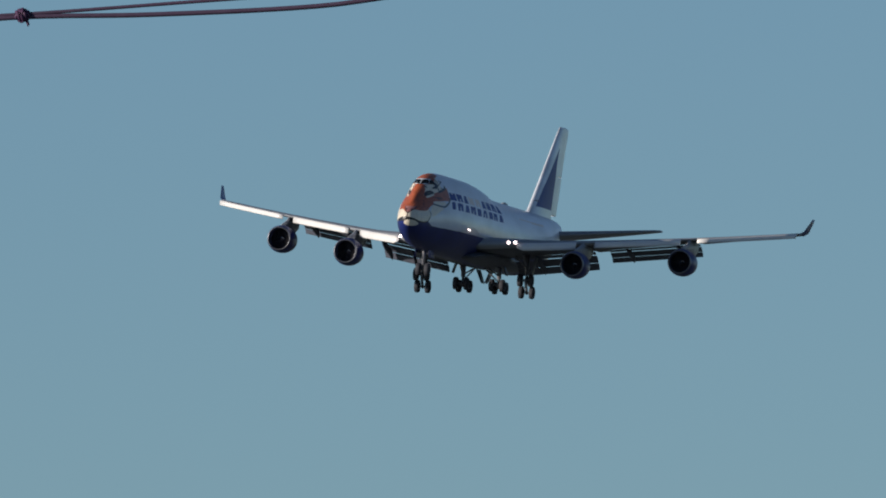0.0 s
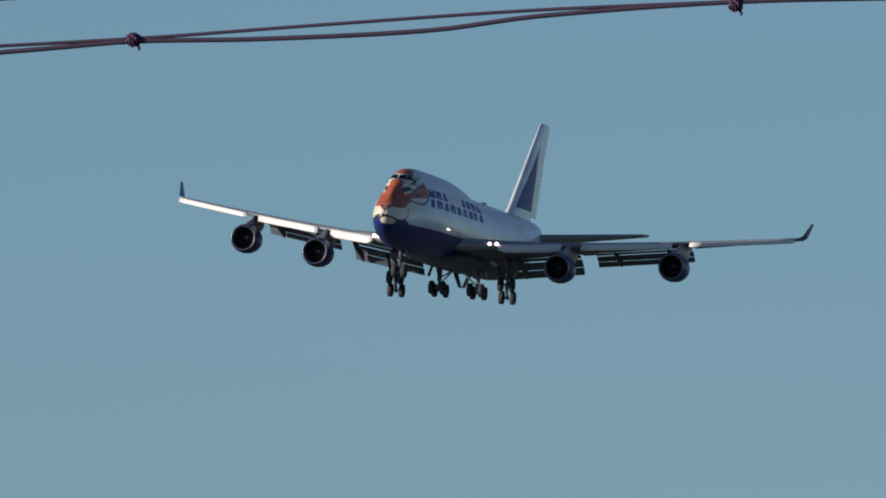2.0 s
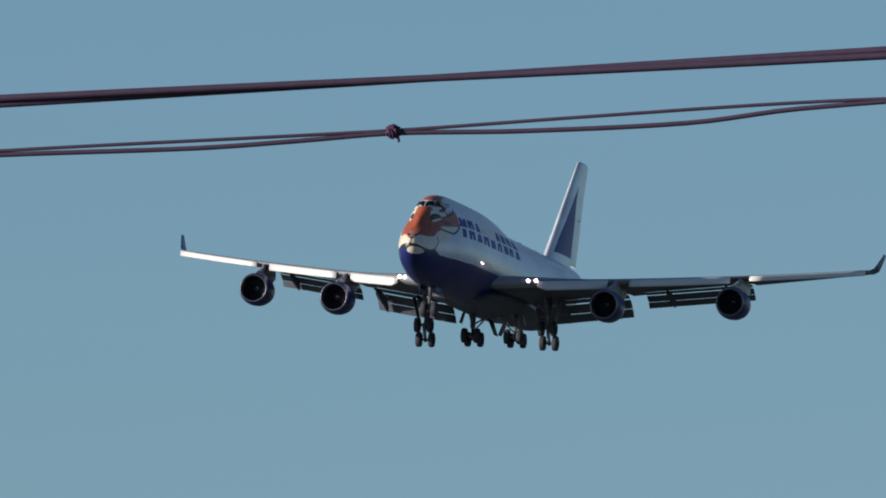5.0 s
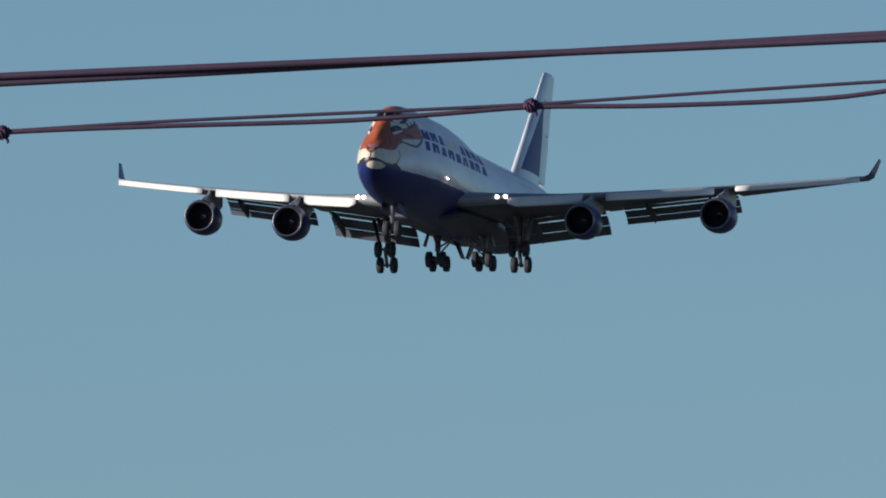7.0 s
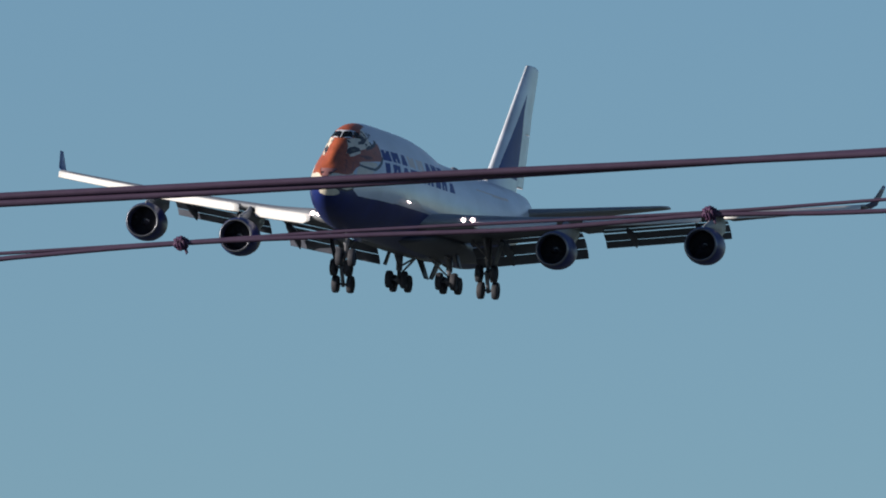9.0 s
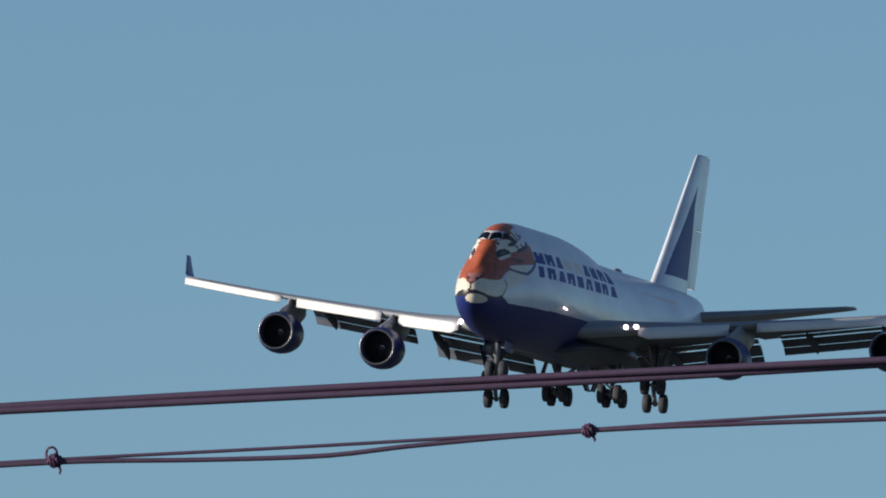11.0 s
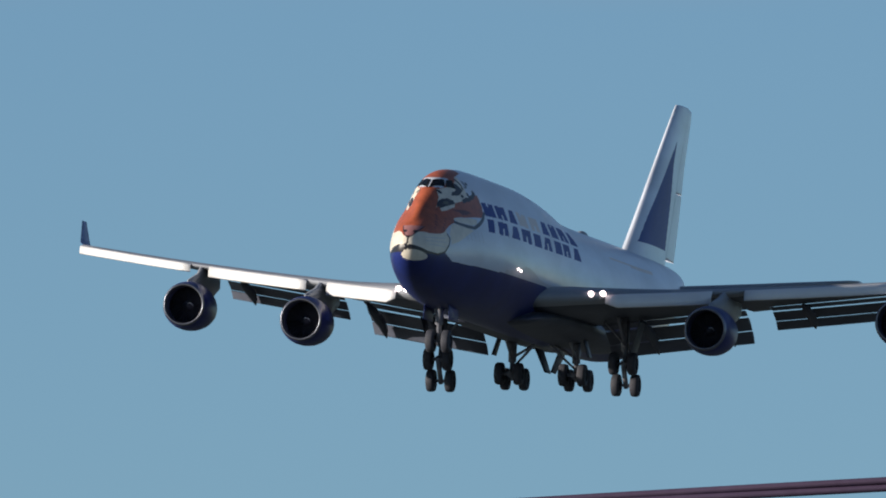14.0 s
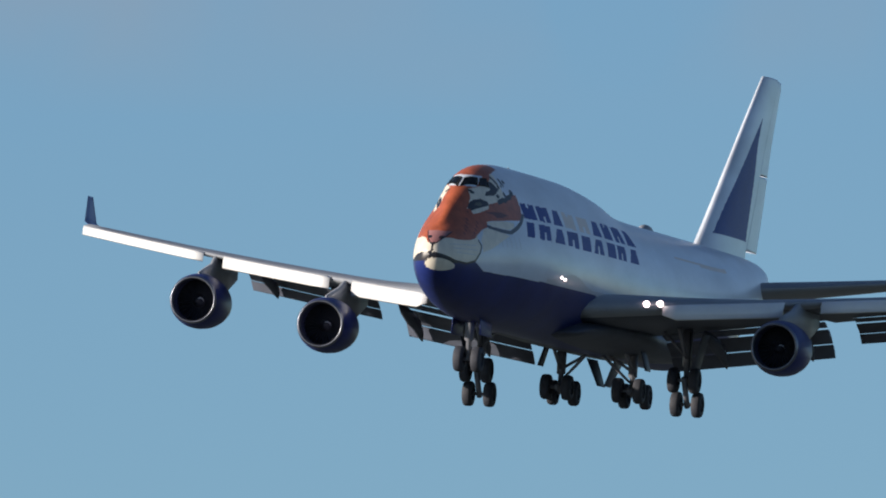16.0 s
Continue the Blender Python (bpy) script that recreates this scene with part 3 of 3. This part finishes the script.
def make_gear(s, y, zc, top, tilt, wheels, lean_s=0.0, lean_y=0.0):
    g = new("landing_gear")
    g.parent = airliner
    g.location = bod(s, y, zc)
    tagged(g, "lowered landing gear leg with black tyres")
    h = top - zc
    part("strut", tube([(0, 0, 0), (-lean_s * 0.4, lean_y * 0.4, h * 0.4), (-lean_s * 0.45, lean_y * 0.45, h * 0.42), (-lean_s, lean_y, h)], [0.14, 0.14, 0.23, 0.25], 14), STEEL, g, "grey steel oleo strut")
    part("brace", tube([(-lean_s * 0.5, lean_y * 0.5, h * 0.5), (1.7 if wheels == 4 else -1.6, lean_y * 1.2, h * 0.98)], 0.1), STEEL, g)
    part("side_brace", tube([(0, lean_y * 0.55, h * 0.55), (0.1, -1.5 if y > 0.1 else 1.5 if y < -0.1 else 0.6, h)], 0.08), STEEL, g)
    part("hydraulic_line", tube([(0.12, 0.12, 0.2), (0.24, 0.16, h * 0.3), (0.2, 0.14, h * 0.6), (0.1, 0.1, h * 0.95)], 0.025), TYRE, g)
    part("torque_link", tube([(-0.1, 0, 0.15), (-0.5, 0, h * 0.2), (-0.15, 0, h * 0.4)], 0.06), STEEL, g)
    a = radians(tilt)
    spots = [(0, 0.46), (0, -0.46)]
    if wheels == 4:
        part("bogie_beam", tube([(0.9 * math.cos(a), 0, 0.9 * math.sin(a)), (-0.9 * math.cos(a), 0, -0.9 * math.sin(a))], 0.15), STEEL, g)
        spots = [(k * 0.74, q) for k in (1, -1) for q in (0.56, -0.56)]
    for k in sorted({p[0] for p in spots}):
        part("axle", tube([(k * math.cos(a), -0.5, k * math.sin(a)), (k * math.cos(a), 0.5, k * math.sin(a))], 0.09), STEEL, g)
    for k, q in spots:
        c = (k * math.cos(a), q, k * math.sin(a))
        bm = turned(wheel(0.65, 0.47), "Y", 28, c)
        turned([(-0.2, 0.35), (-0.14, 0.3), (-0.12, 0.12), (-0.2, 0.1), (-0.2, 0.0)], "Y", 20, c, bm)
        turned([(0.2, 0.35), (0.14, 0.3), (0.12, 0.12), (0.2, 0.1), (0.2, 0.0)], "Y", 20, c, bm)
        part("wheel", bm, TYRE, g, "black rubber wheel")
    return g


for side in (1, -1):
    g = make_gear(31.22, side * 5.5, 0.35, 3.6, 53, 4, 0.2, -0.1 * side)
    part("gear_door", slab([(-0.4, side * 0.5, 1.0), (1.0, side * 0.5, 1.2), (1.0, side * 1.0, 3.0), (-0.4, side * 1.0, 3.0)], 0.06), UNDER, g)
    g = make_gear(34.28, side * 1.9, 0.3, 2.3, 8, 4, -0.1, 0.0)
    part("gear_door", slab([(-2.3, -side * 1.76, 0.36), (-0.9, -side * 1.72, 0.36), (-0.6, -side * 1.15, 1.75), (-2.6, -side * 1.2, 1.75)], 0.06), UNDER, g, "hanging gear door")
    part("gear_door", slab([(0.2, side * 0.95, 1.15), (1.3, side * 0.95, 1.15), (1.2, side * 0.6, 2.35), (0.3, side * 0.6, 2.35)], 0.06), UNDER, g, "small side door of the gear bay")
    part("drag_brace", tube([(0.1, -side * 0.1, 0.55), (0.5, -side * 0.9, 1.3), (0.8, -side * 1.5, 1.9)], [0.06, 0.085, 0.085], 10), STEEL, g)
g = make_gear(7.9, 0, 0.32, 2.6, 0, 2, -0.25, 0.0)
for side in (1, -1):
    part("gear_door", slab([(0.9, side * 0.75, 1.2), (-1.4, side * 0.75, 1.2), (-1.4, side * 0.7, 2.1), (0.9, side * 0.7, 2.1)], 0.05), NAVY, g)

# ---- cockpit panes, antennas, glowing flank discs ----
def skin(s, y):
    """The skin of the upper half at s and y."""
    lo, hi = 0.0, math.pi / 2
    for _ in range(40):
        m = (lo + hi) / 2
        lo, hi = (m, hi) if hull_point(s, m)[0] < abs(y) else (lo, m)
    yy, z = hull_point(s, lo)
    return shell(s, math.copysign(yy, y), z)


def pane(corners, side):
    """A pane bent to the skin: corners (s, y) low front, low back, high back, high front."""
    n = 6
    mid = bod(8.0, 0, 6.5)
    grid = []
    for i in range(n):
        row = []
        for j in range(n):
            u, v = i / (n - 1), j / (n - 1)
            (a, b), (c, d), (e, f), (g, h) = corners
            s = (a * (1 - u) + c * u) * (1 - v) + (g * (1 - u) + e * u) * v
            y = (b * (1 - u) + d * u) * (1 - v) + (h * (1 - u) + f * u) * v
            p = skin(s, side * y)
            row.append(p + (p - mid).normalized() * 0.025)
        grid.append(row)
    bm = loft(grid, caps=False, closed=False)
    bmesh.ops.solidify(bm, geom=bm.faces[:], thickness=0.03)
    return bm


for side in (1, -1):
    for c in ([(4.46, 0.05), (5.33, 0.75), (5.82, 0.6), (5.28, 0.05)], [(5.42, 0.8), (6.1, 1.12), (6.4, 0.88), (5.9, 0.65)]):
        part("windscreen_pane", pane(c, side), PANE, nose, "dark cockpit window")
for s, r, h in ((35.2, 0.3, 0.16), (42.4, 0.45, 0.36)):
    top = lerp_table(s, MAIN_TOP)
    rr = []
    for k in range(9):
        x = (k / 8 - 0.5) * 2
        q = math.sqrt(max(0.0, 1 - x * x)) + 0.02
        rr.append([bod(s + x * r * 2.2, r * q * math.cos(a) * 0.8, top - 0.08 + h * q * max(0, math.sin(a)) + 0.02 * math.sin(a)) for a in [2 * math.pi * i / 16 for i in range(16)]])
    part("antenna_dome", loft(rr), WING, fuselage, "small pale antenna dome")
part("blade_antenna", slab([bod(13.0, 0, 10.1), bod(13.5, 0, 10.1), bod(13.55, 0, 10.38), bod(13.35, 0, 10.38)], 0.05), PALE, fuselage)
# two small glowing discs low on the left flank
for k in (0, 1):
    c = bod(13.2 + 0.65 * k, 3.22, 4.94 - 0.05 * k)
    part("flank_glow", turned([(0.04, 0.0), (0.03, 0.04), (0.0, 0.06), (-0.06, 0.06)], "X", 12, c), LAMP, fuselage, "small glowing disc on the flank")

# ---- overhead cables, 35 m from the eye ----
CABLE_Y = 35.0
STEP = 35.0 * 2.337e-5        # metres for one unit of the plan below


def cab(u, v, dy=0.0):
    """u to the right and v above the first tie."""
    return Vector((u * STEP, CABLE_Y + dy, EYE.z + CABLE_Y * math.tan(radians(4.6)) + v * STEP))


def base(u):
    return 0.0549 * u


def smooth_run(knots, lo, hi, step):
    out, u = [], lo
    while u <= hi:
        out.append((u, lerp_table(u, knots)))
        u += step
    return out


def cable(name, offsets, radius, label, lo=-9000, hi=7000, strands=2, pitch=5200.0):
    """A twisted pair along the plan; offsets: (u, rise over the straight line)."""
    top = new(name)
    tagged(top, label, "cable")
    run = smooth_run(offsets, lo, hi, 40.0)
    for k in range(strands):
        pts = []
        for u, o in run:
            a = 2 * math.pi * u / pitch + math.pi * k
            r = radius * 0.98 if strands > 1 else 0.0
            pts.append(cab(u, base(u) + o) + Vector((0, r * math.cos(a), r * math.sin(a))))
        part("strand", tube(pts, radius, 8), SHEATH, top)
    return top


cable("overhead_cable", [(-9000, 98), (-2000, 98), (-900, 94), (-200, 92), (300, 91), (1000, 91), (7000, 92)], 0.0054, "dark twisted overhead cable against the sky")
cable("tied_cable", [(-9000, -6), (-2700, -8), (-1889, -3), (-1600, -14), (-1400, -18), (-1250, -9), (-939, 0), (-660, -3), (-340, -10), (-160, -7), (0, -3), (230, -12), (530, -14), (720, 0), (1070, 5), (1500, -8), (2200, 0), (7000, 0)], 0.0036, "dark sagging service cable tied to a messenger wire", strands=1)
cable("messenger_wire", [(-9000, 2), (-2700, 0), (-1889, 2), (-1400, 0), (-939, 2), (-660, 5), (0, 2), (330, 7), (720, 11), (1070, 6), (1500, 4), (2200, 2), (7000, 2)], 0.0026, "thin taut messenger wire above a cable", strands=1)


def tie(u, big):
    t = new("cable_tie")
    tagged(t, "dark wire tie knotted round two cables", "cable tie", group="ties on the lower cable")
    c = cab(u, base(u))
    bm = bmesh.new()
    for k in range(5):
        ring = []
        x = (k - 2) * 0.0038
        r = (0.0052, 0.008, 0.0092, 0.0078, 0.0055)[k]
        pts = [c + Vector((x + 0.0015 * math.sin(3 * a + k), r * math.cos(a), r * math.sin(a))) for a in [2 * math.pi * i / 14 for i in range(15)]]
        tube(pts, 0.0024, 6, bm)
    part("wrap", bm, TIE, t)
    part("tail", tube([c + Vector((0.006, 0, -0.006)), c + Vector((0.009, -0.002, -0.014)), c + Vector((0.008, -0.003, -0.02 if big else -0.016))], [0.0025, 0.002, 0.0012], 6), TIE, t)
    if big:
        pts = [c + Vector((-0.004 + 0.008 * math.cos(a), 0, 0.010 + 0.010 * math.sin(a))) for a in [2 * math.pi * i / 12 for i in range(13)]]
        part("loop", tube(pts, 0.002, 6), TIE, t)
    return t


for u, big in ((-2840, False), (-1889, True), (-939, False), (0, False), (1070, False), (2050, True)):
    tie(u, big)

# ---- birds in the distance ----
def make_bird(k, label):
    """A bird in parts, k metres from wing tip to wing tip."""
    b = new("bird")
    tagged(b, label, "bird")
    rr = []
    for x, r, z in ((0.26, 0.004, 0.0), (0.235, 0.02, 0.0), (0.2, 0.032, 0.005), (0.15, 0.03, 0.0), (0.08, 0.05, -0.01), (0.0, 0.058, -0.012), (-0.1, 0.045, -0.005), (-0.18, 0.022, 0.0)):
        rr.append([k * Vector((x, r * math.cos(a), z + 0.9 * r * math.sin(a))) for a in [2 * math.pi * i / 12 for i in range(12)]])
    part("body", loft(rr), PLUME, b)
    part("tail", slab([k * Vector(q) for q in ((-0.15, -0.03, 0.0), (-0.34, -0.07, -0.005), (-0.34, 0.07, -0.005), (-0.15, 0.03, 0.0))], 0.012 * k), PLUME, b)
    wings = []
    for side in (1, -1):
        rr = []
        for y, x0, c, z in ((0.0, 0.1, 0.17, 0.0), (0.14, 0.13, 0.18, 0.025), (0.28, 0.1, 0.16, 0.03), (0.42, 0.02, 0.12, 0.015), (0.52, -0.06, 0.04, -0.005)):
            rr.append([k * Vector((x0 - u * c, side * y, z + h * c)) for u, h in ((0, 0), (0.25, 0.05), (0.7, 0.03), (1, 0), (0.7, -0.01), (0.25, -0.02))])
        wings.append((part("wing", loft(rr), PLUME, b), side))
    return b, wings


bird, bird_wings = make_bird(1.0, "dark bird gliding far off in clear sky")
small_bird, small_wings = make_bird(0.38, "tiny dark bird darting across the sky below the airliner")

# seconds, azimuth and elevation of the bird from the eye
BIRD_WAY = [(0, 4.5, 3.6), (8, 1.4, 4.2), (9, 0.7, 4.4), (9.5, 0.08, 4.52), (9.8, -0.085, 4.545), (10, -0.108, 4.568), (10.2, -0.16, 4.6), (11.2, -0.6, 4.76),
            (12.3, -0.948, 4.956), (12.4, -0.972, 4.98), (12.5, -0.989, 5.018), (13, -1.15, 5.1), (13.5, -1.34, 5.16), (14, -1.48, 5.2), (14.5, -1.56, 5.26), (16, -1.9, 5.4)]
SMALL_BIRD_WAY = [(0, 1.222, 4.156), (0.4, 1.434, 3.991), (0.5, 1.492, 3.952), (0.6, 1.552, 3.916), (0.8, 1.662, 3.856), (1.2, 1.912, 3.706), (2, 2.492, 3.556), (6, 5.492, 3.356), (16, 12.492, 3.356)]
# seconds, place of the airliner's middle, turn in degrees
FLIGHT = [
    (0, 47.120, 2479.94, 177.840, -4.44, 0.17, -103.94),
    (0.5, 43.360, 2441.52, 175.700, -4.80, 0.08, -103.66),
    (1, 39.540, 2403.03, 173.630, -4.77, 0.09, -103.43),
    (1.5, 35.700, 2364.50, 171.440, -4.95, 0.03, -103.20),
    (2, 31.360, 2325.96, 169.150, -4.90, -0.17, -103.02),
    (2.5, 27.960, 2287.33, 166.840, -4.75, -0.43, -102.88),
    (3, 23.450, 2248.61, 164.580, -4.41, -0.74, -102.75),
    (3.5, 19.460, 2209.87, 162.190, -3.91, -0.92, -102.52),
    (4, 15.850, 2170.95, 160.240, -3.96, -1.09, -102.35),
    (4.2, 14.370, 2155.35, 159.590, -3.87, -1.12, -102.33),
    (6.3, 0.130, 1992.91, 151.870, -0.54, -2.01, -102.37),
    (6.5, -1.260, 1977.23, 151.110, -0.49, -2.01, -102.22),
    (7, -5.780, 1937.07, 149.660, -0.48, -1.40, -101.79),
    (7.5, -8.980, 1898.98, 148.540, -0.88, -0.93, -101.77),
    (8, -13.440, 1860.14, 147.540, -1.34, -0.26, -101.87),
    (8.5, -16.650, 1821.28, 145.960, -2.32, 0.19, -101.82),
    (9, -21.150, 1782.11, 144.670, -3.48, 0.34, -101.74),
    (9.5, -24.730, 1742.96, 143.190, -4.32, 0.51, -101.72),
    (10, -28.946, 1703.66, 141.945, -4.06, 0.83, -101.74),
    (10.2, -30.427, 1688.13, 141.201, -3.94, 0.93, -101.73),
    (12.3, -46.442, 1525.34, 132.014, -1.10, 0.53, -101.25),
    (12.5, -48.290, 1510.23, 131.345, -1.55, 0.32, -101.21),
    (13, -51.979, 1471.05, 129.196, -1.28, -0.01, -100.98),
    (13.5, -55.800, 1431.61, 127.315, -1.71, -0.01, -100.93),
    (14, -59.611, 1392.42, 125.642, -2.53, 0.35, -100.64),
    (14.5, -63.391, 1353.30, 123.371, -3.00, 0.67, -100.50),
    (15, -67.210, 1312.63, 121.310, -3.41, 1.20, -100.51),
    (15.5, -70.840, 1272.53, 118.970, -4.02, 1.42, -100.52),
    (16, -74.520, 1232.42, 116.570, -4.16, 1.40, -100.62),
]


def motions():
    walk(airliner, [(t, pose(x, y, z, rx, ry, rz)) for t, x, y, z, rx, ry, rz in FLIGHT])
    for b, wings, way, far, turn, size in ((bird, bird_wings, BIRD_WAY, 700.0, (14, -8, 160), 1.0), (small_bird, small_wings, SMALL_BIRD_WAY, 900.0, (10, 0, 40), 0.38)):
        rows = []
        for t, az, el in way:
            a, e = radians(az), radians(el)
            rows.append((t, pose(*(EYE + far * Vector((math.sin(a) * math.cos(e), math.cos(a) * math.cos(e), math.sin(e)))), *turn)))
        walk(b, rows)
        for w, side in wings:
            walk(w, [(k * 0.2, pose(0, 0.03 * side * size, 0.02 * size, side * (-10 + 14 * math.sin(k * 1.15)))) for k in range(81)])


motions()
